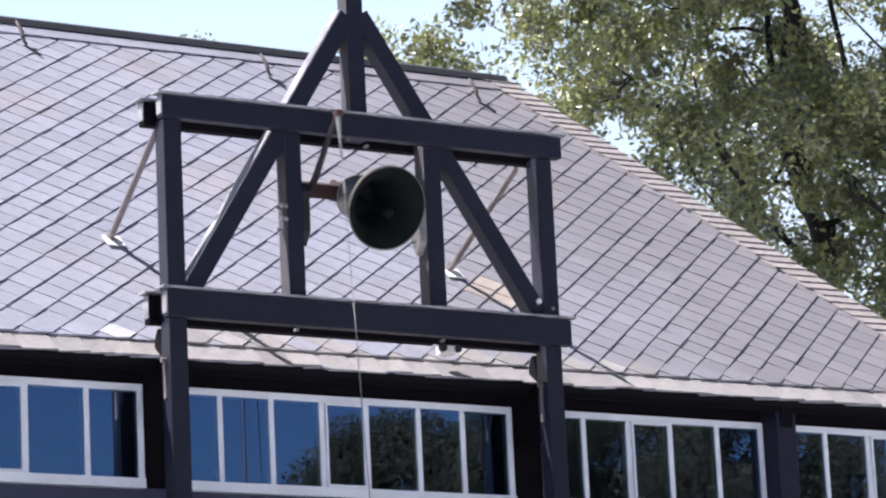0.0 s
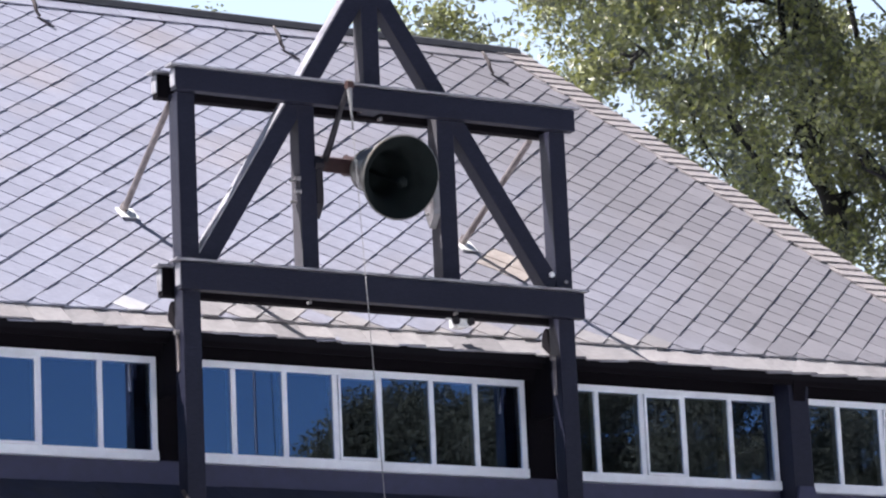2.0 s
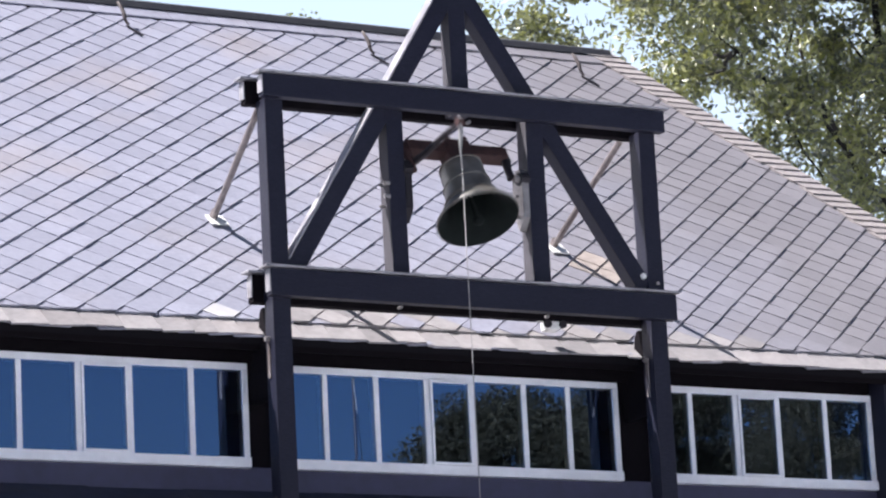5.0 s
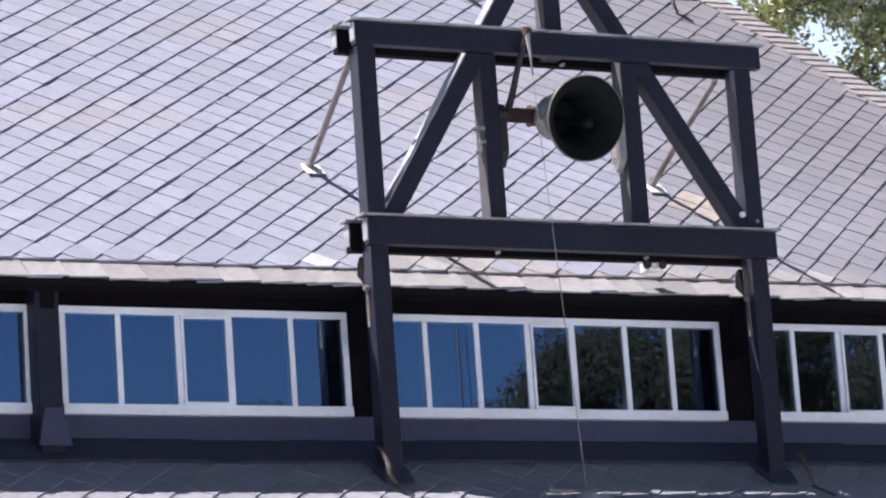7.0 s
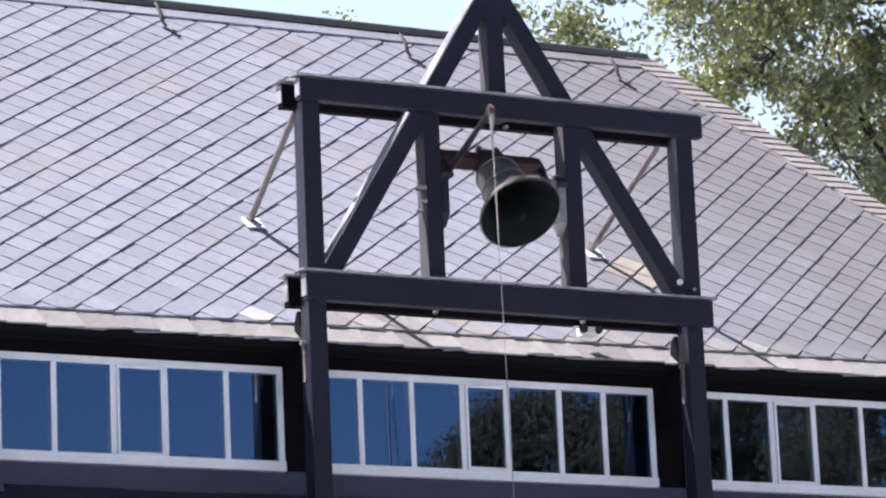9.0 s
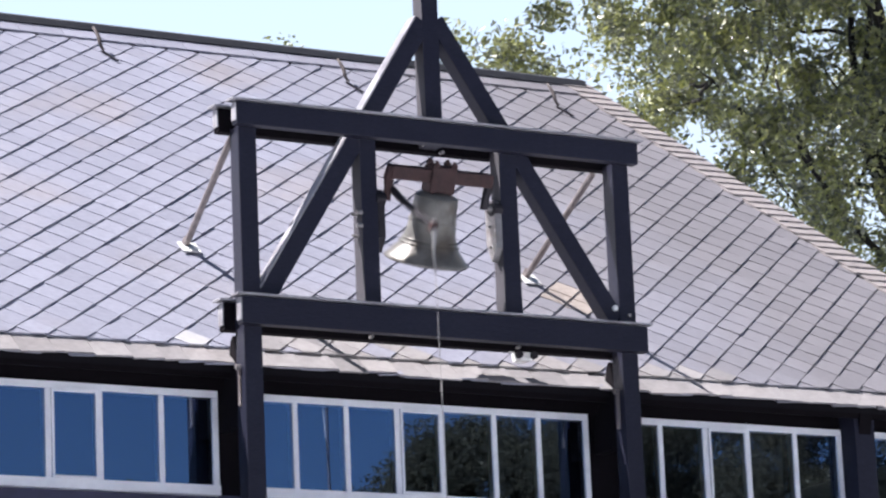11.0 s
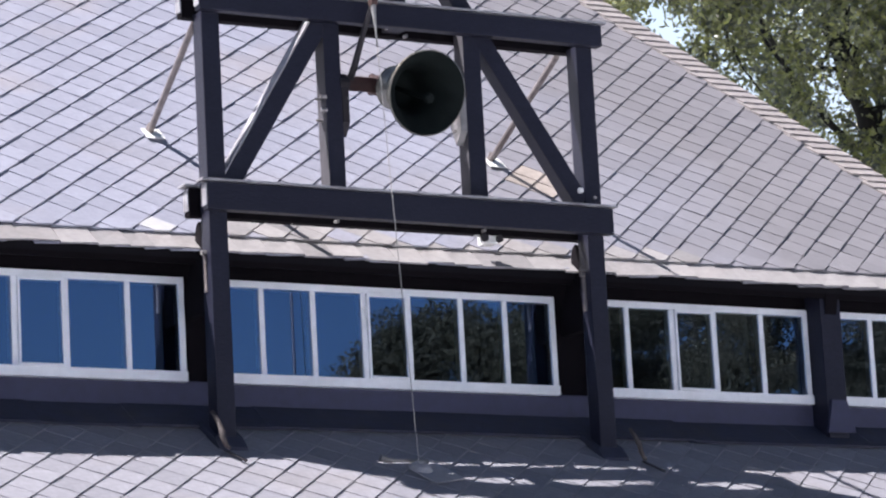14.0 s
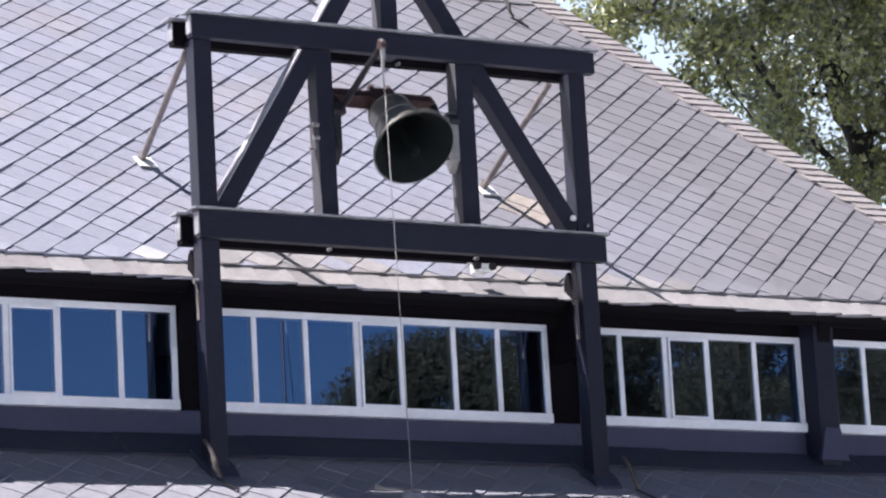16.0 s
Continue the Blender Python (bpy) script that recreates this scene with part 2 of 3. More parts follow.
def tube(bm, pts, r, n=8):
    """A bent round bar through pts."""
    pts = [Vector(p) for p in pts]
    rings = []
    for i, p in enumerate(pts):
        z = (pts[min(i + 1, len(pts) - 1)] - pts[max(i - 1, 0)]).normalized()
        x = z.orthogonal().normalized() if i == 0 else (x - z * x.dot(z)).normalized()
        y = z.cross(x)
        rr = r[i] if isinstance(r, (list, tuple)) else r
        rings.append([bm.verts.new(p + (x * math.cos(2 * math.pi * k / n) + y * math.sin(2 * math.pi * k / n)) * rr)
                      for k in range(n)])
    for a, b in zip(rings, rings[1:]):
        for k in range(n):
            bm.faces.new((a[k], a[(k + 1) % n], b[(k + 1) % n], b[k]))
    bm.faces.new(rings[0])
    bm.faces.new(rings[-1])
    return bm


# ---- ground and shell of the hall ----
ground = part("ground", prism(bmesh.new(), [(-900, -900), (900, -900), (900, 900), (-900, 900)], 2, -0.5, 0.0), GROUND)
tagged(ground, "pale sunlit paved ground before the hall", "ground", kind="structure")

WALL_Y = 18.0                 # front face of the clerestory wall
SILL, HEAD = 4.942, 5.551     # outer bottom and top of the windows
PITCH = math.tan(radians(40.0))
EAVE_Y, EAVE_Z = 17.785, 5.697
RIDGE_Y, RIDGE_Z = 21.582, 8.884
RIDGE_END = 13.52
HIP_EAVE = 15.085
LOW_PITCH = math.tan(radians(32.0))
LOW_TOP = 4.75                # lower roof where it meets the wall
LOW_Y = 15.6
X0, X1 = -1.0, 15.6


def roof_point(x, u):
    """A point of the upper front slope, u metres up it from the eave."""
    c = math.cos(radians(40.0))
    s = math.sin(radians(40.0))
    return Vector((x, EAVE_Y + u * c, EAVE_Z + u * s))


def low_point(x, u):
    """A point of the lower roof, u metres down it from the wall."""
    c, s = math.cos(radians(32.0)), math.sin(radians(32.0))
    return Vector((x, WALL_Y - u * c, LOW_TOP - u * s))


# bright hazy sky far behind the hall
bm = bmesh.new()
ring = []
for i in range(25):
    a = radians(-50 + 140 * i / 24)
    ring.append([bm.verts.new((700 * math.sin(a), 700 * math.cos(a), z)) for z in (-5.0, 420.0)])
for p, q in zip(ring, ring[1:]):
    bm.faces.new((p[0], q[0], q[1], p[1]))
haze = part("backdrop", bm, HAZE)
tagged(haze, "bright hazy pale blue sky beyond the trees", "sky", kind="structure")


# upper roof deck: two slopes and a hipped end, 5 cm thick
def deck():
    bm = bmesh.new()
    back_y = 2 * RIDGE_Y - EAVE_Y
    low = [(X0, EAVE_Y + 0.015, EAVE_Z - 0.022), (HIP_EAVE, EAVE_Y + 0.015, EAVE_Z - 0.022), (HIP_EAVE, back_y, EAVE_Z - 0.022), (X0, back_y, EAVE_Z - 0.022)]
    top = [(X0, RIDGE_Y, RIDGE_Z - 0.022), (RIDGE_END, RIDGE_Y, RIDGE_Z - 0.022)]
    for drop in (0.0, 0.05):
        v = [bm.verts.new((x, y, z - drop)) for x, y, z in low + top]
        bm.faces.new((v[0], v[1], v[5], v[4]))
        bm.faces.new((v[1], v[2], v[5]))
        bm.faces.new((v[2], v[3], v[4], v[5]))
        if drop == 0.0:
            first = v
        else:
            for i in range(4):
                j = (i + 1) % 4
                if i == 3:
                    bm.faces.new((first[3], first[0], first[4], v[4], v[0], v[3]))
                else:
                    bm.faces.new((first[i], first[j], v[j], v[i]))
    return part("upper_roof", bm, DECK)


upper_roof = tagged(deck(), "hipped roof of pale grey diamond slates", "roof", kind="structure")


def lower_deck():
    bm = bmesh.new()
    run = WALL_Y - LOW_Y
    z0 = LOW_TOP - run * LOW_PITCH
    prism(bm, [(WALL_Y, LOW_TOP - 0.022), (LOW_Y, z0 - 0.022), (LOW_Y, z0 - 0.08), (WALL_Y, LOW_TOP - 0.08)], 0, X0, X1)
    return part("lower_roof", bm, DECK)


lower_roof = tagged(lower_deck(), "lower lean-to roof of grey diamond slates below the windows", "roof", kind="structure")

# walls that close the hall
bm = box(bmesh.new(), X0, X1, LOW_Y + 0.35, LOW_Y + 0.6, 0, LOW_TOP - (WALL_Y - LOW_Y - 0.35) * LOW_PITCH - 0.09)
tagged(part("wall_front", bm, BRICK), "plain rendered wall below the lower roof", "wall", kind="structure")
bm = box(bmesh.new(), X0, X1 - 1.2, 25.0, 25.2, 0, 5.7)
tagged(part("wall_back", bm, BRICK), "plain rendered back wall", "wall", kind="structure")
bm = prism(bmesh.new(), [(16.2, 0), (25.0, 0), (25.0, 5.6), (18.2, 5.6), (18.2, 4.5), (16.2, 3.5)], 0, X1 - 1.2, X1 - 1.0)
tagged(part("wall_east", bm, BRICK), "plain rendered end wall", "wall", kind="structure")
bm = prism(bmesh.new(), [(16.2, 0), (25.0, 0), (25.0, 5.7), (21.5, 8.7), (18.2, 5.9), (18.2, 4.5), (16.2, 3.5)], 0, X0, X0 + 0.2)
tagged(part("wall_west", bm, BRICK), "plain rendered end wall", "wall", kind="structure")
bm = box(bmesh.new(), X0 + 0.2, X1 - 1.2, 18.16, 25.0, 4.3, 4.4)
tagged(part("floor", bm, ROOM_DARK), "upper floor behind the windows, the room's darkness in its colour", "floor", kind="structure")
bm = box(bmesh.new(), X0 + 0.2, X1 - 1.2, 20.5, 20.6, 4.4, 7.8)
tagged(part("wall_inner", bm, ROOM_DARK), "added backing wall behind the windows, the room's darkness in its colour", "wall", kind="structure")

# clerestory wall: boards below and above the windows, piers between them
WINDOWS = (
    (4.95, 5.31, 5.66, 5.99, 6.35, 6.72),
    (6.893, 7.245, 7.606, 7.927, 8.313, 8.674),
    (8.83, 9.178, 9.52, 9.861, 10.169, 10.533, 10.846, 11.204),
    (11.43, 11.732, 12.067, 12.388, 12.752, 13.115),
    (13.275, 13.616, 13.963, 14.29, 14.65, 15.0),
)
wall = empty("clerestory_wall", (8, WALL_Y, 4.7))
wall.matrix_parent_inverse = Matrix()
tagged(wall, "dark purple painted timber wall with a row of windows", "wall", kind="structure")


def in_wall(name, bm, mat):
    ob = part(name, bm, mat)
    ob.parent = wall
    ob.matrix_parent_inverse = Matrix.Translation((-8, -WALL_Y, -4.7))
    return ob


in_wall("sill_board", box(bmesh.new(), X0, 15.2, WALL_Y + 0.02, WALL_Y + 0.12, LOW_TOP - 0.25, SILL, 0.004), WALL)
# head board and piers carry the eaves' shade as black colour
in_wall("head_board", box(bmesh.new(), X0, 15.2, WALL_Y + 0.02, WALL_Y + 0.12, HEAD, 5.84, 0.004), SHADE_BLACK)
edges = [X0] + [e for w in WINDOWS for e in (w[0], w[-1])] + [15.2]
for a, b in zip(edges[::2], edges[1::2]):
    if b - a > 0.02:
        in_wall("pier", box(bmesh.new(), a + 0.001, b - 0.001, WALL_Y + 0.022, WALL_Y + 0.118, SILL, HEAD), SHADE_BLACK)
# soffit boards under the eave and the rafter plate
soffit = part("eaves_soffit", prism(bmesh.new(), [(17.83, 5.645), (18.12, 5.86), (18.12, 5.83), (17.83, 5.615)], 0, X0, 15.0), SHADE_BLACK)
tagged(soffit, "timber soffit under the eaves, black with painted shade", "soffit", kind="structure")
fascia = part("eaves_fascia", box(bmesh.new(), X0, 15.0, 17.835, 17.86, 5.60, 5.68, 0.003), SHADE_BLACK)
tagged(fascia, "fascia board under the slate edge, blackened as painted shade", "fascia", kind="structure")


def window(n, xs):
    """A white casement strip with mullions, one opening light in its middle, and a pane in each light."""
    w = empty("window_%d" % n, (xs[0], WALL_Y, SILL))
    tagged(w, "white painted window strip of narrow panes, reflecting sky and trees", "window", kind="structure")
    ox, oz = xs[0], SILL
    wd, ht = xs[-1] - ox, HEAD - SILL

    def p(name, bm, mat, parent=w, label=""):
        return part(name, bm, mat, parent, label)

    p("head_frame", box(bmesh.new(), 0, wd, -0.012, 0.06, ht - 0.042, ht, 0.004), WHITE)
    p("window_sill", box(bmesh.new(), 0.0, wd, -0.030, 0.06, -0.010, 0.05, 0.005), WHITE)
    p("side_frame", box(bmesh.new(), 0, 0.036, -0.012, 0.058, 0.05, ht - 0.042, 0.003), WHITE)
    p("side_frame", box(bmesh.new(), wd - 0.036, wd, -0.012, 0.058, 0.05, ht - 0.042, 0.003), WHITE)
    middle = (len(xs) - 2) // 2
    for i, x in enumerate(xs[1:-1], 1):
        p("mullion", box(bmesh.new(), x - ox - 0.017, x - ox + 0.017, -0.010, 0.056, 0.05, ht - 0.042, 0.003), WHITE)
    for i in range(len(xs) - 1):
        a = xs[i] - ox + (0.036 if i == 0 else 0.017)
        b = xs[i + 1] - ox - (0.036 if i == len(xs) - 2 else 0.017)
        lo, hi = 0.05, ht - 0.042
        if i == middle:
            sash = p("casement", box(bmesh.new(), a, a + 0.014, -0.03, 0.02, lo, hi, 0.003), WHITE)
            bm = bmesh.new()
            box(bm, b - 0.018, b, -0.031, 0.02, lo, hi, 0.003)
            box(bm, a + 0.014, b - 0.018, -0.0305, 0.02, lo, lo + 0.018, 0.003)
            box(bm, a + 0.014, b - 0.018, -0.0305, 0.02, hi - 0.020, hi, 0.003)
            p("casement_rails", bm, WHITE, sash)
            p("drip_bar", box(bmesh.new(), a - 0.01, b + 0.004, -0.045, -0.031, lo - 0.004, lo + 0.012, 0.003), WHITE, sash)
            a, b, lo, hi = a + 0.014, b - 0.018, lo + 0.018, hi - 0.020
        tilt = random.uniform(-0.003, 0.003)
        front = -0.022 if i == middle else 0.0
        bm = box(bmesh.new(), a, b, front, front + 0.006, lo, hi)
        for v in bm.verts:
            v.co.y += tilt * (v.co.x - a)
        pane = p("pane", bm, GLASS)
        pane.visible_shadow = False
    return w


for n, xs in enumerate(WINDOWS, 1):
    window(n, xs)


def wall_post(x0, x1):
    """A proud timber pier of the wall with a lead-covered foot spreading onto the roof."""
    post = empty("wall_post", ((x0 + x1) / 2, 17.9, 4.7))
    tagged(post, "dark timber wall post between two windows with lead foot", "post", "posts of the wall")
    h = (x1 - x0) / 2
    part("shaft", box(bmesh.new(), -h, h, -0.05, 0.115, 0.0, 0.96, 0.006), PAINT, post)
    bm = bmesh.new()
    prism(bm, [(-h * 0.7, 0.24), (h * 0.75, 0.24), (h * 1.5, 0.03), (-h * 1.3, 0.03)], 1, -0.075, -0.053)
    part("lead_foot", bm, WALL, post, "lead apron at the post's foot")
    part("corbel", prism(bmesh.new(), [(-0.08, 0.93), (0.1, 0.95), (0.1, 0.78), (-0.05, 0.80)], 0, -h * 0.6, h * 0.6), SHADE_BLACK, post)
    return post


wall_post(6.704, 6.843)
wall_post(13.124, 13.281)
# flashing pieces between wall and lower roof
flashing = empty("apron_flashing", (8, 18, LOW_TOP))
tagged(flashing, "dull mossy lead flashing where wall meets roof", "flashing", kind="structure")
x = X0
rng = random.Random(3)
while x < 15.2:
    w = rng.uniform(0.5, 0.9)
    dz = rng.uniform(-0.006, 0.006)
    bm = prism(bmesh.new(), [(0.012, 0.05 + dz), (0.012, 0.035 + dz), (-0.22, -0.122 + dz), (-0.23, -0.108 + dz)], 0, x - 8, x + w - 7.97)
    part("lead_piece", bm, FLASH, flashing)
    x += w


# ---- the bell frame ----
FRONT = 17.53        # front face of the front beams
PF, PB = 17.60, 17.715   # posts
RB = 17.785          # back face of the rear beams
frame_thing = empty("belfry", (10.0, 17.66, 4.5))
tagged(frame_thing, "dark stained timber bell frame with A-shaped braces standing before the eaves", "belfry")


def fpart(name, bm, mat=PAINT, parent=None, label=""):
    """A part of the bell frame, given in world metres."""
    for v in bm.verts:
        v.co -= Vector((10.0, 17.66, 4.5))
    ob = part(name, bm, mat, parent or frame_thing, label)
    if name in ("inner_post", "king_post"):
        # the posts' weather side is bleached and painted paler for the sun on it
        ob.data.materials.append(SUNLIT_WORN)
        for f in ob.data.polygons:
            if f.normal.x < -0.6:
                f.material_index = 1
    return ob


FOOT = 4.53      # where the posts meet their lead saddles


def post_foot(x0, x1):
    def roof(y):
        return LOW_TOP - (WALL_Y - y) * LOW_PITCH
    saddle = prism(bmesh.new(), [(17.53, roof(17.53) - 0.01), (17.535, roof(17.535) + 0.022), (PF - 0.005, FOOT + 0.02), (17.8, roof(17.8) + 0.05), (17.8, roof(17.8) - 0.01)],
                   0, x0 - 0.03, x1 + 0.035)
    fpart("saddle", saddle, FLASH, None, "mossy lead saddle at the post's foot")
    return fpart("post", box(bmesh.new(), x0, x1, PF, PB, FOOT - 0.05, 7.06, 0.006))


post_l = post_foot(8.668, 8.784)
post_r = post_foot(11.233, 11.349)
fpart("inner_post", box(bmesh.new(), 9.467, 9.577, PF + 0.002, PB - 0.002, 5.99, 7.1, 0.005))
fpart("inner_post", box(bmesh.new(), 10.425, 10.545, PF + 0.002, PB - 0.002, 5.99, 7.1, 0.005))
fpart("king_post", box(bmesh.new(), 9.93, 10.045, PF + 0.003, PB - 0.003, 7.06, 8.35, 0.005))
# sloping legs of the A
fpart("leg", stick(bmesh.new(), (9.944, 17.657, 7.837), (8.819, 17.657, 6.037), 0.110, 0.105))
fpart("leg", stick(bmesh.new(), (10.031, 17.658, 7.857), (11.216, 17.658, 6.067), 0.110, 0.105))


# pale capping along the weather side of the leg
fpart("leg_cap", stick(bmesh.new(), (9.890, 17.657, 7.868), (8.768, 17.657, 6.073), 0.010, 0.109, 0.002), CAP, None, "pale capping strip on the sloping leg")


def beam_pair(z0, z1, name):
    for y0, y1, x0, x1, nm in ((FRONT, PF - 0.001, 8.63, 11.385, "front"), (PB + 0.001, RB, 8.60, 11.36, "rear")):
        bm = box(bmesh.new(), x0, x1, y0, y1, z0 - (0.008 if nm == "rear" else 0.0), z1, 0.005)
        for v in bm.verts:
            v.co.z += 0.004 * math.sin(v.co.x * 2.1)
        # the front beams' shadow is put into the rear beams' black colour
        b = fpart(name, bm, PAINT if nm == "front" else SHADE_BLACK)
        fpart("cap", box(bmesh.new(), x0 - 0.035, x1 + 0.03, y0 - 0.018, y1 + 0.010, z1 + 0.003, z1 + 0.016, 0.003), CAP, b,
              "pale lead capping on the beam")
        fpart("end_plate", box(bmesh.new(), x0 - 0.008, x0 - 0.001, y0 + 0.004, y1 - 0.004, z0 + 0.02, z1 - 0.01, 0.002), CAP, b)


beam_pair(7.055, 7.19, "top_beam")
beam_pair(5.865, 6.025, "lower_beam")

# curved brackets that tie the posts back to the eaves
for x0, x1 in ((8.69, 8.76), (11.255, 11.325)):
    out = [(17.72, 5.30)]
    for i in range(9):
        a = math.pi * i / 8
        out.append((17.78 - 0.055 * math.cos(a), 5.74 + 0.10 * math.sin(a)))
    out += [(18.0, 5.45), (18.0, 5.30)]
    fpart("bracket", prism(bmesh.new(), out, 0, x0 - 0.005, x0 + 0.05), SHADE_BLACK)
    fpart("tie_plate", box(bmesh.new(), x0 - 0.03, x0 - 0.022, 17.655, 17.685, 5.40, 5.64, 0.003), PIPE, None, "weathered steel strap")
    rodm = rod(bmesh.new(), (x0 - 0.05, 17.665, 5.63), (x0 - 0.02, 17.665, 5.63), 0.016, n=10)
    fpart("bolt", rodm, STEEL)

# thin struts from the frame's head back to the slates
for a, b in (((8.725, 17.80, 7.05), (8.927, 18.908, 6.655)), ((11.215, 17.80, 7.04), (11.333, 18.868, 6.622))):
    st = fpart("strut", rod(bmesh.new(), a, b, 0.020), PIPE, None, "weathered grey metal strut")
    bm = bmesh.new()
    rod(bm, (Vector(b) + Vector((0, 0.0, 0.01))), (Vector(b) + Vector((0, -0.03, 0.05))), 0.028, 0.02)
    fpart("foot", bm, PIPE, st)
    m = Matrix.Translation(b) @ Matrix.Rotation(radians(40), 4, "X")
    bm = join(bmesh.new(), box(bmesh.new(), -0.05, 0.07, -0.10, 0.03, 0.004, 0.012, 0.003), m)
    fpart("foot_plate", bm, LAMP, st, "pale flashing plate under the strut")

# bolt heads and small pegs
for x, z in ((10.03, 7.02), (9.50, 5.85), (10.50, 5.85), (11.30, 6.10)):
    yf = FRONT if 7.05 < z or 5.86 < z < 6.03 else PF
    fpart("bolt", rod(bmesh.new(), (x, yf - 0.012, z), (x, yf + 0.02, z), 0.011, n=8), STEEL)
fpart("peg", rod(bmesh.new(), (11.20, 17.59, 6.14), (11.20, 17.62, 6.14), 0.018, n=10), LAMP, None, "small white insulator")

# bearing plates on the inner posts
PIVOT = Vector((9.985, 17.63, 6.70))
for side, x0, x1 in ((-1, 9.578, 9.622), (1, 10.378, 10.424)):
    out = [(17.60, 6.72), (17.63, 6.76), (17.68, 6.76), (17.715, 6.72), (17.715, 6.50), (17.66, 6.38), (17.60, 6.46)]
    pl = fpart("bearing_plate", prism(bmesh.new(), out, 0, x0, x1), IRON if side < 0 else STEEL, None, "iron bearing plate")
    fpart("bearing_block", rod(bmesh.new(), ((x0 + x1) / 2 - 0.03, 17.63, 6.70), ((x0 + x1) / 2 + 0.03, 17.63, 6.70), 0.042), IRON, pl)
    for z in (6.47, 6.60):
        fpart("stud", rod(bmesh.new(), (x0 - 0.15 if side < 0 else x0 - 0.02, 17.66, z), (x1 + 0.012, 17.66, z), 0.009, n=8), STEEL, pl)
    if side < 0:
        for z in (6.52, 6.60):
            fpart("nut", rod(bmesh.new(), (9.43, 17.60, z), (9.467, 17.60, z), 0.014, n=8), STEEL, pl)

# ---- the swinging bell ----
bell = empty("bell", PIVOT)
tagged(bell, "bronze bell with green-grey patina swinging on a rusty yoke", "bell")
CX = 0.0
outer = [(0.0, 0.075), (0.05, 0.074), (0.105, 0.066), (0.128, 0.045), (0.134, 0.015), (0.137, -0.05), (0.143, -0.11), (0.152, -0.17),
         (0.165, -0.215), (0.185, -0.255), (0.212, -0.290), (0.240, -0.320), (0.256, -0.338), (0.257, -0.350)]
inner = [(0.250, -0.354), (0.232, -0.335), (0.200, -0.300), (0.168, -0.255), (0.145, -0.20), (0.130, -0.12), (0.122, -0.04),
         (0.115, 0.02), (0.09, 0.045), (0.0, 0.05)]
shell_ob = part("bell_shell", lathe(bmesh.new(), outer + [inner[0]], 56), BRONZE, bell, "patinated bronze bell", smooth=True)
part("bell_hollow", lathe(bmesh.new(), inner, 56), BRONZE_IN, shell_ob, "dark hollow of the bell", smooth=True)
for z, r in ((0.045, 0.131), (-0.10, 0.1445), (-0.215, 0.168), (-0.24, 0.180)):
    ring = bmesh.new()
    lathe(ring, [(r - 0.004, z - 0.006), (r + 0.004, z - 0.003), (r + 0.004, z + 0.003), (r - 0.006, z + 0.006)], 56)
    part("moulding", ring, BRONZE, shell_ob, smooth=True)
clap = part("clapper", tube(bmesh.new(), [(0, 0, 0.05), (0.01, 0.02, -0.15), (0.02, 0.03, -0.33)], 0.014), BRONZE_IN, bell, "iron clapper")
bm = bmesh.new()
bmesh.ops.create_icosphere(bm, subdivisions=2, radius=0.034, matrix=Matrix.Translation((0.02, 0.03, -0.335)))
part("clapper_ball", bm, BRONZE_IN, clap, smooth=True)
# crown straps and yoke
bm = bmesh.new()
box(bm, -0.345, 0.345, -0.045, 0.045, 0.135, 0.215, 0.008)
yoke = part("yoke", bm, RUST, bell, "rust-red iron yoke")
part("hub", box(bmesh.new(), -0.085, 0.085, -0.06, 0.06, 0.075, 0.235, 0.012), RUST, bell)
for sx in (-0.06, 0.06):
    for sy in (-0.045, 0.045):
        part("crown_bolt", rod(bmesh.new(), (sx, sy, 0.06), (sx, sy, 0.27), 0.012, n=8), RUST, bell)
        part("nut", rod(bmesh.new(), (sx, sy, 0.236), (sx, sy, 0.256), 0.022, n=6), RUST, bell)
for s in (-1, 1):
    bm = bmesh.new()
    tube(bm, [(s * 0.33, 0, 0.20), (s * 0.343, 0, 0.14), (s * 0.335, 0, 0.07), (s * 0.335, 0, 0.02), (s * 0.338, 0, 0.0)],
         [0.036, 0.032, 0.024, 0.024, 0.028], 10)
    part("yoke_arm", bm, IRON if s > 0 else RUST, bell)
    part("journal", rod(bmesh.new(), (s * 0.35, 0, 0), (s * 0.40, 0, 0), 0.022), STEEL, bell)
LEVER = Vector((-0.265, -0.49, -0.05))
bm = bmesh.new()
tube(bm, [(-0.31, 0.03, 0.08), (-0.30, -0.12, 0.03), (-0.285, -0.32, -0.01), LEVER], [0.024, 0.021, 0.018, 0.016], 8)
lever = part("lever", bm, IRON, bell, "iron pull lever")
part("lever_eye", rod(bmesh.new(), (LEVER.x - 0.02, LEVER.y - 0.01, LEVER.z), (LEVER.x + 0.02, LEVER.y - 0.01, LEVER.z), 0.026), RUST, lever)

# ---- the rope: a spliced end at the lever and the long fall through the roof ----
HOLE = Vector((9.818, 17.334, 4.334))
SPLICE = 0.28
splice = part("rope_splice", tube(bmesh.new(), [(0, 0, 0.03), (0, 0, 0), (0.004, 0, -0.06), (-0.004, 0, -0.16), (0, 0, -SPLICE)],
                                  [0.016, 0.018, 0.015, 0.007, 0.005]), ROPE, smooth=True)
tagged(splice, "thick white spliced rope end on the bell lever", "rope")
fall = part("bell_rope", rod(bmesh.new(), (0, 0, 0.01), (0, 0, -3.6), 0.0028, n=8), ROPE, smooth=True)
tagged(fall, "thin pale bell rope running down through the lower roof", "rope")
collar = empty("rope_collar", HOLE)
tagged(collar, "pale lead collar where the rope enters the slates", "flashing")
m = Matrix.Rotation(radians(32), 4, "X")
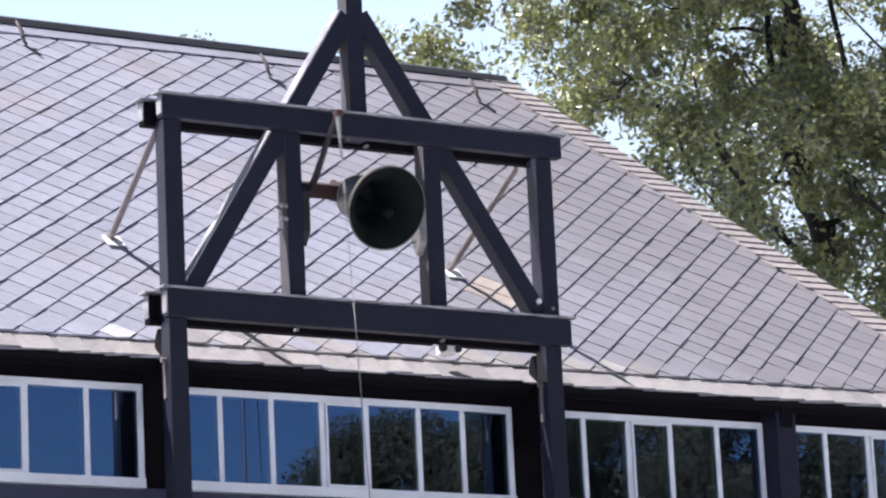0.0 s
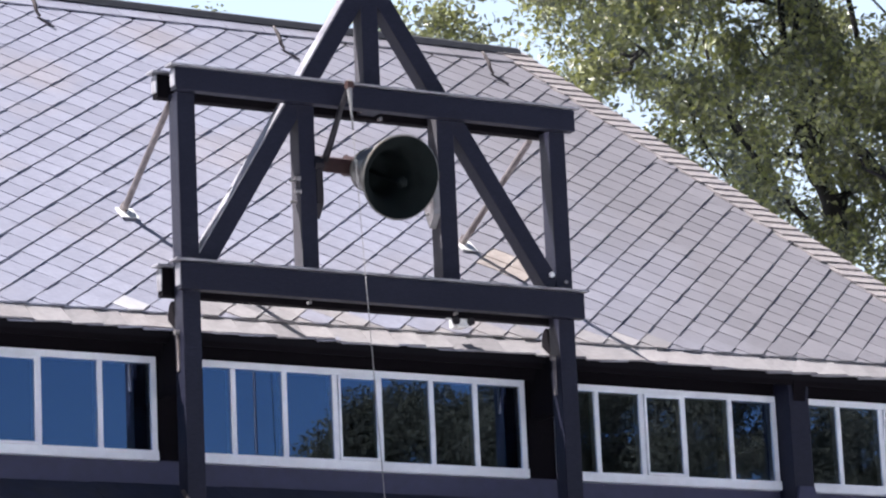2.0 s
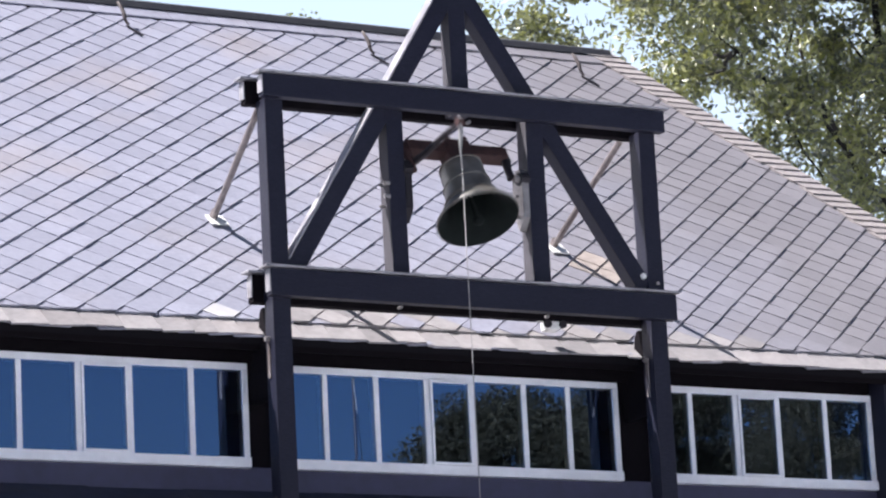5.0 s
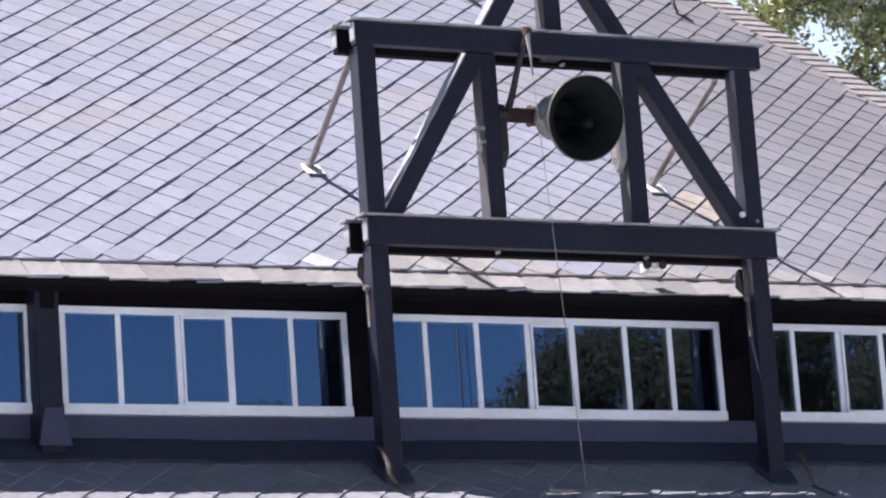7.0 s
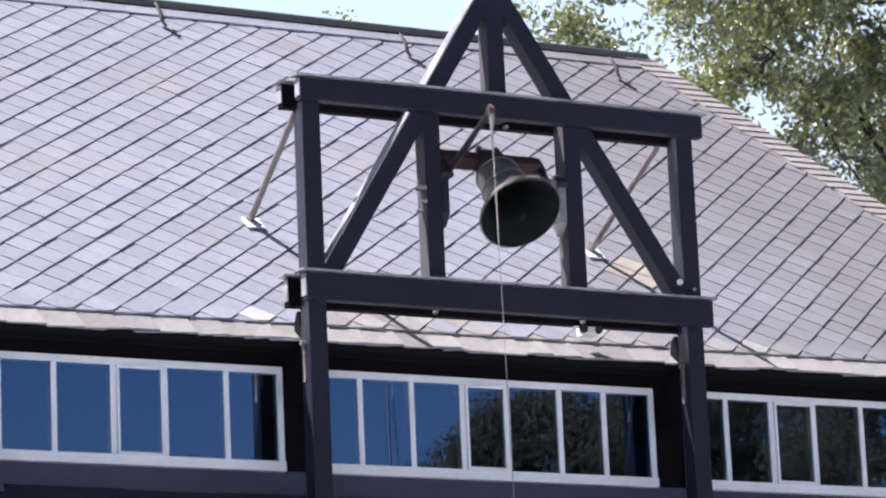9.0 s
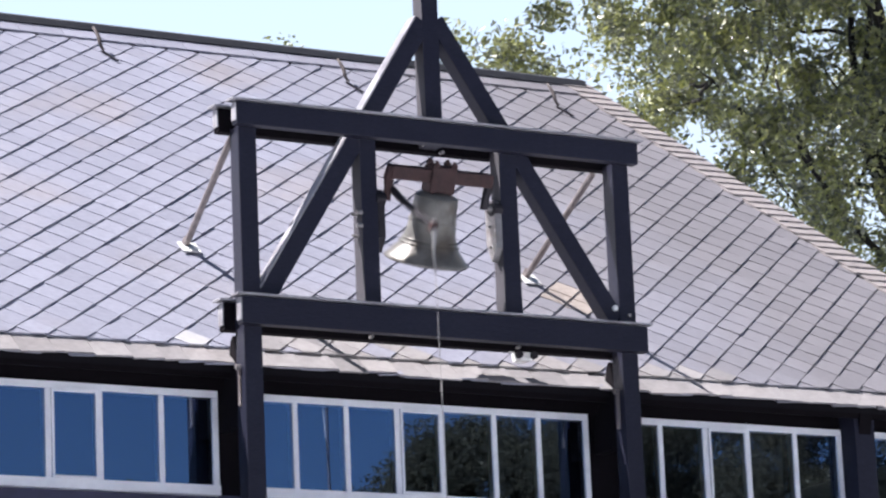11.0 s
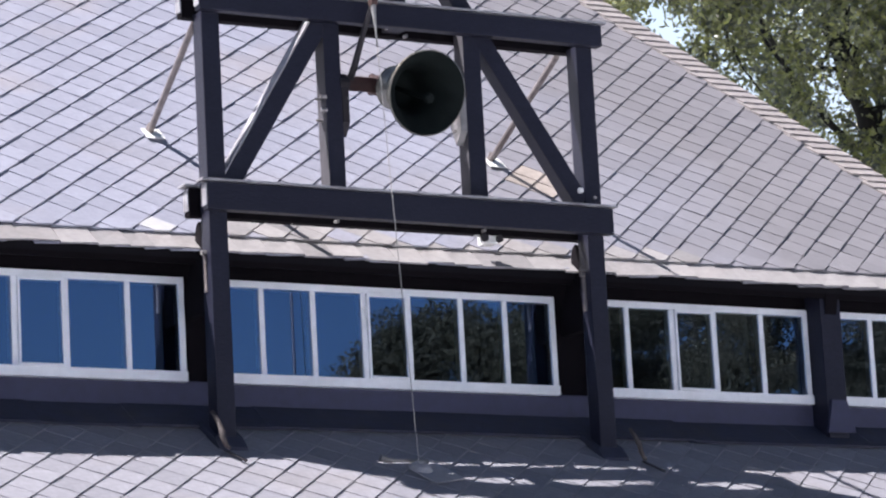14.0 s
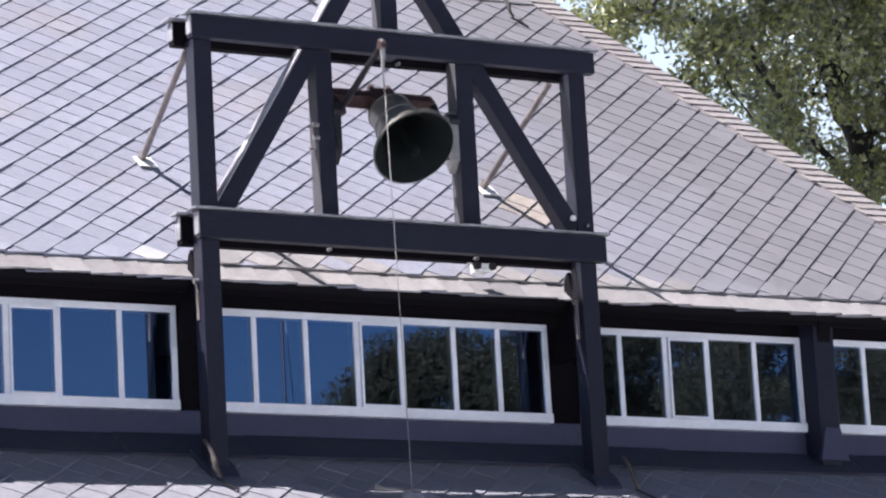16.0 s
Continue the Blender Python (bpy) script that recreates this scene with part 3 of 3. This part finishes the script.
part("lead_sheet", join(bmesh.new(), box(bmesh.new(), -0.07, 0.17, -0.20, 0.03, 0.014, 0.022, 0.003), m @ Matrix.Rotation(radians(20), 4, "Z")), CAP, collar)
bm = lathe(bmesh.new(), [(0.075, 0.018), (0.05, 0.045), (0.025, 0.055), (0.018, 0.04)], 16)
bmesh.ops.transform(bm, matrix=m, verts=bm.verts)
part("cone", bm, CAP, collar)
bm = bmesh.new()
tube(bm, [m @ Vector(p) for p in ((-0.22, 0.10, 0.04), (-0.15, 0.09, 0.03), (-0.05, 0.08, 0.035), (0.08, 0.07, 0.03))], [0.022, 0.014, 0.010, 0.016])
part("clamp", bm, STEEL, collar)

# ---- white floodlight below the frame ----
lamp = empty("floodlight", (10.628, 17.78, 5.838))
tagged(lamp, "small white floodlight with black knobs under the lower beam", "floodlight")
part("housing", box(bmesh.new(), -0.045, 0.045, -0.05, 0.05, -0.035, 0.045, 0.012), LAMP, lamp)
part("bracket", box(bmesh.new(), -0.085, 0.085, 0.0, 0.03, 0.046, 0.066, 0.004), IRON, lamp)
for s in (-1, 1):
    part("knob", rod(bmesh.new(), (s * 0.052, -0.066, -0.002), (s * 0.052, -0.044, -0.002), 0.024, n=14), IRON, lamp)
part("cable_gland", rod(bmesh.new(), (-0.11, -0.03, 0.03), (-0.075, -0.03, 0.03), 0.02, n=10), LAMP, lamp)


# ---- slates ----
DX, DU = 0.1226, 0.1212   # half width and half height of an upper slate
LX, LU = 0.1268, 0.1268   # the same on the lower roof


def slate_mesh(lift, thick=0.007, mat=SLATE, w=DX, h=DU):
    """A diamond slate in its own plane: x across, y up the slope, z out of it; its lower tip stands proud."""
    me = bpy.data.meshes.new("slate")
    k = 0.987
    flat = [(0, h * k, 0), (w * k, 0, lift * 0.72), (0, -h * k, lift), (-w * k, 0, lift * 0.38)]
    vs = [(x, y, z) for x, y, z in flat] + [(x, y, z - thick - 0.006) for x, y, z in flat]
    me.from_pydata(vs, [], [(0, 3, 2, 1), (4, 5, 6, 7), (0, 1, 5, 4), (1, 2, 6, 5), (2, 3, 7, 6), (3, 0, 4, 7)])
    me.materials.append(mat)
    me.update()
    return me


def slope_matrix(p, degrees_):
    return Matrix.Translation(p) @ Matrix.Rotation(radians(degrees_), 4, "X")


def hip_x(u):
    """Where the hip crosses the slope at u."""
    return HIP_EAVE + (RIDGE_END - HIP_EAVE) * u / SLOPE


SLOPE = math.hypot(RIDGE_Y - EAVE_Y, RIDGE_Z - EAVE_Z)
rng = random.Random(11)
singles = [slate_mesh(k) for k in (0.010, 0.0115, 0.009, 0.014)]
low_singles = [slate_mesh(k, mat=SLATE_LOW, w=LX, h=LU) for k in (0.009, 0.0105, 0.008, 0.012)]
tan_slate, warm_slate = slate_mesh(0.012, mat=TAN), slate_mesh(0.012, mat=WARM)


def lay(thing, spots, angle, pick):
    """Lays slates on a slope: those that pick() chooses as pieces of their own, the others as one field."""
    verts, faces = [], []
    for p, x, u in spots:
        m = slope_matrix(p, angle) @ Matrix.Rotation(rng.gauss(0, 0.006), 4, "Z") @ Matrix.Rotation(rng.gauss(-0.004, 0.006), 4, "Y")
        me = (singles if angle == 40.0 else low_singles)[rng.choice((0, 0, 0, 1, 1, 2, 2, 3))]
        # the courses over the eave before the bell frame are bleached warm
        if angle == 40.0 and rng.random() < 1.15 - u / 0.75 and 8.9 < x < 12.2 and rng.random() < 0.8:
            me = warm_slate
        if angle == 40.0 and 11.38 < x < 11.78 and 0.95 < u < 1.32:
            me = tan_slate
        if pick(x, u):
            ob = new("slate", me)
            ob.parent = thing
            ob.matrix_basis = m
        else:
            n = len(verts)
            verts += [m @ v.co for v in me.vertices]
            faces += [tuple(n + i for i in f.vertices) for f in me.polygons]
    me = bpy.data.meshes.new("slate_field")
    me.from_pydata(verts, [], faces)
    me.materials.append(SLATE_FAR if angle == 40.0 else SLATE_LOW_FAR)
    ob = new("slate_field", me)
    ob.parent = thing
    tagged(ob, kind="stuff")


spots = []
row = -6
while True:
    u = 1.068 + row * DU
    if u > SLOPE - 0.16:
        break
    x = 12.671 + (0 if row % 2 else DX) - 58 * DX
    while x < hip_x(u) - 0.10:
        spots.append((roof_point(x, u), x, u))
        x += 2 * DX
    row += 1


def plates(name, thing, pieces, mat):
    """Joined or single flat plates, given by their corners and the way out of the roof."""
    for corners, out, thick in pieces:
        bm = bmesh.new()
        top = [bm.verts.new(c) for c in corners]
        low = [bm.verts.new(c - out * thick) for c in corners]
        bm.faces.new(top)
        bm.faces.new(low)
        for i in range(len(corners)):
            j = (i + 1) % len(corners)
            bm.faces.new((top[i], top[j], low[j], low[i]))
        part(name, bm, mat, thing)


OUT = Vector((0, -math.sin(radians(40)), math.cos(radians(40))))
# a ragged course along the eave over a thin undercourse; each slate dips and kicks up at one corner
eave_pieces, under_pieces = [], []
for lo, hi, lift, out_list in ((-0.030, 0.10, -0.010, under_pieces), (-0.045, 0.16, 0.000, eave_pieces)):
    x = 5.5 + rng.uniform(0, 0.1)
    while x < HIP_EAVE - 0.05:
        w = rng.uniform(0.15, 0.24)
        j = rng.gauss(0, 0.009)
        dip = rng.uniform(0.0, 0.022)
        a, b = roof_point(x + 0.008, lo + j + dip), roof_point(x + w - 0.002, lo + j)
        c, d = roof_point(x + w - 0.002, hi + rng.gauss(0, 0.003)), roof_point(x + 0.008, hi)
        out_list.append(([a + OUT * (lift - 0.006), b + OUT * (lift + rng.uniform(0.002, 0.010)), c + OUT * (lift - 0.002), d + OUT * (lift - 0.006)], OUT, 0.010))
        x += w
plates("eave_slate", upper_roof, eave_pieces, WARM)
# the lowest diamonds, cut straight along a line above the eave course
CUT = 0.145
cut_pieces, warm_cuts, pale_cuts = [], [], []
for u, shift in ((1.068 - 8 * DU, DX), (1.068 - 7 * DU, 0.0)):
    x = 12.671 + shift - 58 * DX
    while x < hip_x(u) - 0.10:
        k = (CUT - (u - DU)) / DU
        if k < 1.0:
            outline = [(x - DX * k, CUT), (x + DX * k, CUT), (x + DX, u), (x, u + DU), (x - DX, u)]
        else:
            outline = [(x - DX * (2 - k), CUT), (x + DX * (2 - k), CUT), (x, u + DU)]
        corners = []
        for p, q in outline:
            p, q = x + (p - x) * 0.984, (q if q == CUT else u + (q - u) * 0.984)
            side = 0.13 * (p - x) / DX
            corners.append(roof_point(p, q) + OUT * (0.004 + 0.013 * ((u + DU - q) / (2 * DU) + side)))
        kind = pale_cuts if 8.42 < x < 8.66 and u > CUT else warm_cuts if 8.9 < x < 12.3 and rng.random() < 0.7 else cut_pieces
        kind.append((corners, OUT, 0.012))
        x += 2 * DX
plates("cut_slate", upper_roof, cut_pieces, SLATE)
plates("cut_slate", upper_roof, warm_cuts, WARM)
plates("cut_slate", upper_roof, pale_cuts, PALE)
plates("under_slate", upper_roof, under_pieces, SLATE)
# top courses under the ridge
top_pieces = []
for lo, hi, lift in ((SLOPE - 0.22, SLOPE - 0.02, 0.018),):
    x = 7.0
    while x < hip_x(lo) - 0.25:
        w = rng.uniform(0.22, 0.34)
        a, b = roof_point(x + 0.002, lo), roof_point(x + w - 0.002, lo)
        c, d = roof_point(x + w - 0.002, hi), roof_point(x + 0.002, hi)
        top_pieces.append(([a + OUT * lift, b + OUT * lift, c + OUT * (lift - 0.01), d + OUT * (lift - 0.01)], OUT, 0.012))
        x += w
plates("top_slate", upper_roof, top_pieces, SLATE)
# stepped slates up the hip
hip_pieces = []
u = -0.02
while u < SLOPE - 0.02:
    step = 0.098
    hi = u + step * 1.35
    xa, xb = hip_x(u), hip_x(hi)
    w = 0.19 + rng.gauss(0, 0.012)
    a, b = roof_point(xa - w, u), roof_point(xa + 0.06, u)
    c, d = roof_point(xb + 0.06, hi), roof_point(xb - w, hi)
    hip_pieces.append(([a + OUT * 0.024, b + OUT * 0.026, c + OUT * 0.010, d + OUT * 0.008], OUT, 0.010))
    u += step
plates("hip_slate", upper_roof, hip_pieces, HIP)
# ridge roll
bm = bmesh.new()
prism(bm, [(RIDGE_Y - 0.07, RIDGE_Z - 0.03), (RIDGE_Y - 0.05, RIDGE_Z + 0.02), (RIDGE_Y, RIDGE_Z + 0.045), (RIDGE_Y + 0.05, RIDGE_Z + 0.02),
           (RIDGE_Y + 0.07, RIDGE_Z - 0.03)], 0, X0, RIDGE_END + 0.02)
part("ridge_roll", bm, RIDGE, upper_roof, "dark lead ridge roll")


def roof_hook(p, angle, size=1.0):
    """A curved iron ladder hook lying on the slates."""
    m = slope_matrix(p, angle)
    h = empty("roof_hook", p)
    tagged(h, "rusty curved iron roof hook on the slates", "roof hook", "hooks on the roofs")
    r = Matrix.Rotation(radians(angle), 4, "X")
    pts = [(0.05, -0.03, 0.02), (0.02, -0.05, 0.03), (0.0, -0.05, 0.07), (0.005, -0.03, 0.12), (-0.005, 0.0, 0.18), (-0.03, 0.03, 0.25)]
    part("hook", tube(bmesh.new(), [Vector(q) * size for q in pts], [0.012 * size, 0.014 * size, 0.018 * size, 0.02 * size, 0.018 * size, 0.012 * size]), HOOK, h, smooth=True)
    part("tang", join(bmesh.new(), box(bmesh.new(), 0.0, 0.022, -0.19, -0.02, 0.014, 0.022, 0.003), r @ Matrix.Rotation(radians(25), 4, "Z")), IRON, h)
    return h


for x, u in ((9.40, 4.54), (11.28, 4.46), (13.03, 4.45)):
    roof_hook(roof_point(x, u), 40, 0.75)
for x, z, size in ((8.625, 4.447, 0.95), (11.425, 4.447, 0.85)):
    roof_hook(Vector((x, 17.50, z)), 32, size)

lay(upper_roof, spots, 40.0, lambda x, u: 8.5 < x < 11.8 and 0.1 < u < 2.4)
spots = []
for row in range(13):
    u = 0.958 + (row - 6) * LU
    x = 7.526 + (LX if row % 2 == 0 else 0) - 16 * LX
    while x < 15.3:
        spots.append((low_point(x, u), x, u))
        x += 2 * LX
lay(lower_roof, spots, 32.0, lambda x, u: 7.4 < x < 13.0 and u > 0.2)


# ---- trees ----
def leaf_cloud(clumps, per, size, seed, flat=0.6):
    """Many small bent leaves about clump centres (place, radius)."""
    r = np.random.default_rng(seed)
    cs = np.array([c for c, _ in clumps])
    rad = np.array([q for _, q in clumps])
    n = len(clumps) * per
    who = np.repeat(np.arange(len(clumps)), per)
    off = r.normal(size=(n, 3))
    off /= np.linalg.norm(off, axis=1)[:, None]
    off *= (r.random(n) ** 0.55 * rad[who])[:, None]
    off[:, 2] *= flat
    p = cs[who] + off
    nrm = r.normal(size=(n, 3)) + np.array([0, 0, 0.15])
    nrm /= np.linalg.norm(nrm, axis=1)[:, None]
    t = np.cross(nrm, r.normal(size=(n, 3)))
    t /= np.linalg.norm(t, axis=1)[:, None]
    b = np.cross(nrm, t)
    s = size * (0.6 + 0.8 * r.random(n))[:, None]
    v = np.empty((n, 4, 3))
    v[:, 0] = p - t * s
    v[:, 1] = p + b * s * 0.45 + nrm * s * 0.12
    v[:, 2] = p + t * s
    v[:, 3] = p - b * s * 0.45 + nrm * s * 0.12
    f = np.arange(n * 4).reshape(n, 4)
    me = bpy.data.meshes.new("crown")
    me.from_pydata(v.reshape(-1, 3).tolist(), [], f.tolist())
    return me


def bend(p, q, lift, wander, r, n=7):
    """Points of a crooked bough from p to q that rises by lift on its way."""
    pts = []
    for i in range(n + 1):
        k = i / n
        w = math.sin(math.pi * k)
        pts.append(p.lerp(q, k) + Vector((r.gauss(0, wander), r.gauss(0, wander), lift + r.gauss(0, wander))) * w)
    return pts


def oak(base, centre, radii, seed, leaves, size, label, clumps, name="oak_tree", leaf=LEAF, gap=-0.08, clump=(0.3, 0.7), boughs=16):
    """A broad oak: trunk, crooked boughs that fork into the crown, and dense leaf clumps with gaps of sky between."""
    r = random.Random(seed)
    root = empty(name, base)
    tagged(root, label, "tree")
    o = Vector(base)
    c = Vector(centre) - o
    bm = bmesh.new()
    fork = Vector((c.x * 0.75, c.y * 0.75, c.z - radii[2] * 0.9))
    tube(bm, [Vector((0, 0, -0.2)), fork * 0.5 + Vector((0.2, -0.1, 0)), fork], [0.42, 0.30, min(1.0, radii[2] / 5) * 0.17], 12)
    spots = []
    while len(spots) < clumps:
        d = Vector((r.gauss(0, 1), r.gauss(0, 1), r.gauss(0, 1))).normalized() * r.random() ** 0.36
        p = c + Vector((d.x * radii[0], d.y * radii[1], d.z * radii[2]))
        if noise.noise(Vector((p.x * 0.62, p.y * 0.30, p.z * 0.62)) + Vector((seed, 0, 0))) < gap:
            continue
        spots.append((tuple(p), r.uniform(*clump)))
    lead = bend(fork, c + Vector((0.3, 0, radii[2] * 0.7)), 0.0, 0.25, r, 9)
    tube(bm, lead, [min(1.0, radii[2] / 5) * (0.15 - 0.014 * i) for i in range(10)], 10)
    for i in range(boughs):
        s0 = lead[r.randrange(1, 8)]
        p = Vector(r.choice(spots)[0])
        pts = bend(s0, p, r.uniform(-0.1, 0.5), 0.12, r)
        tube(bm, pts, [0.050 - 0.006 * k for k in range(8)], 7)
        for j in range(4):
            a = pts[r.randrange(3, 8)]
            q = Vector(min(r.sample(spots, min(30, len(spots))), key=lambda k: (Vector(k[0]) - a).length)[0])
            tube(bm, bend(a, q, r.uniform(-0.15, 0.1), 0.05, r, 4), [0.03, 0.025, 0.02, 0.014, 0.008], 5)
    part("trunk", bm, BARK, root, "dark bark trunk and limbs", smooth=True)
    me = leaf_cloud(spots, leaves // clumps, size, seed, 0.8)
    me.materials.append(leaf)
    crown = new("crown", me)
    crown.parent = root
    return root


oak((30.0, 34.0, 0), (23.1, 31.5, 13.9), (5.6, 1.9, 5.2), 5, 135000, 0.046,
    "large leafy oak with sunlit glossy leaves behind the roof", 430, gap=-0.11, clump=(0.25, 0.55), boughs=12)
oak((31.5, 35.0, 0), (29.0, 34.5, 12.8), (5.2, 2.0, 5.4), 8, 32000, 0.046,
    "leafy oak with gaps of sky behind the roof's end", 80, gap=0.12, clump=(0.25, 0.6))
oak((30.5, 30.5, 0), (25.0, 30.5, 10.9), (2.8, 1.6, 2.0), 17, 14000, 0.046,
    "leafy oak bough hanging low beside the roof's hip", 46, boughs=6)
oak((26.4, 52.0, 0), (26.3, 52.0, 18.5), (0.5, 0.5, 0.7), 14, 900, 0.055,
    "distant tree top just showing over the ridge", 45, "far_tree", gap=-1.0, boughs=3)
# garden trees that the windows mirror, behind the camera
for x, z, a, b, n, sd in ((29.8, 10.3, 2.5, 2.0, 150, 21), (34.6, 11.2, 4.2, 4.0, 190, 22), (42.5, 10.8, 4.6, 4.6, 190, 24), (23.0, 9.2, 1.4, 1.9, 60, 25)):
    oak((x, -15.0, 0), (x, -15.0, z), (a, a, b), sd, n * 1000, 0.045, "dull green garden tree mirrored in the windows", n, "garden_tree", LEAF_DARK,
        gap=-0.25, clump=(0.4, 0.8), boughs=8)
pole = part("flag_pole", rod(bmesh.new(), (26.55, -15.0, 0), (26.55, -15.0, 15.5), 0.035, 0.025), PAINT, smooth=True)
tagged(pole, "slim dark pole mirrored in a window pane", "pole")


# ---- what moves ----
PEAKS = (-1.6, 0.15, 1.885, 3.60, 5.32, 7.02, 8.74, 10.5, 12.25, 14.0, 15.77, 17.5)   # when the mouth is highest before the camera


def swing(t):
    """The bell's angle in degrees; its mouth swings towards the camera where it is positive."""
    k = max(i for i in range(len(PEAKS) - 1) if PEAKS[i] <= t)
    return 80.0 * math.cos(2 * math.pi * (t - PEAKS[k]) / (PEAKS[k + 1] - PEAKS[k])) - 2.0 - 0.45 * t


def motions():
    bell_rows, splice_rows, fall_rows = [], [], []
    for i in range(161):
        t = i * 0.1
        a = swing(t)
        m = Matrix.Translation(PIVOT) @ Matrix.Rotation(radians(-a), 4, "X")
        bell_rows.append((t, m))
        tip = m @ Vector((LEVER.x, LEVER.y - 0.01, LEVER.z))
        d = (HOLE - tip).normalized() * SPLICE
        joint = tip + d
        limit = FRONT - 0.06
        if joint.y > limit:
            dy = max(limit - tip.y, -SPLICE * 0.96)
            joint = tip + Vector((d.x * 0.3, dy, 0))
            joint.z = tip.z - math.sqrt(max(SPLICE ** 2 - dy ** 2 - (d.x * 0.3) ** 2, 0.0))
        for rows, p, q in ((splice_rows, tip, joint), (fall_rows, joint, HOLE)):
            turn = (p - q).to_track_quat("Z", "Y").to_matrix().to_4x4()
            rows.append((t, Matrix.Translation(p) @ turn))
    walk(bell, bell_rows)
    walk(splice, splice_rows)
    walk(fall, fall_rows)


motions()
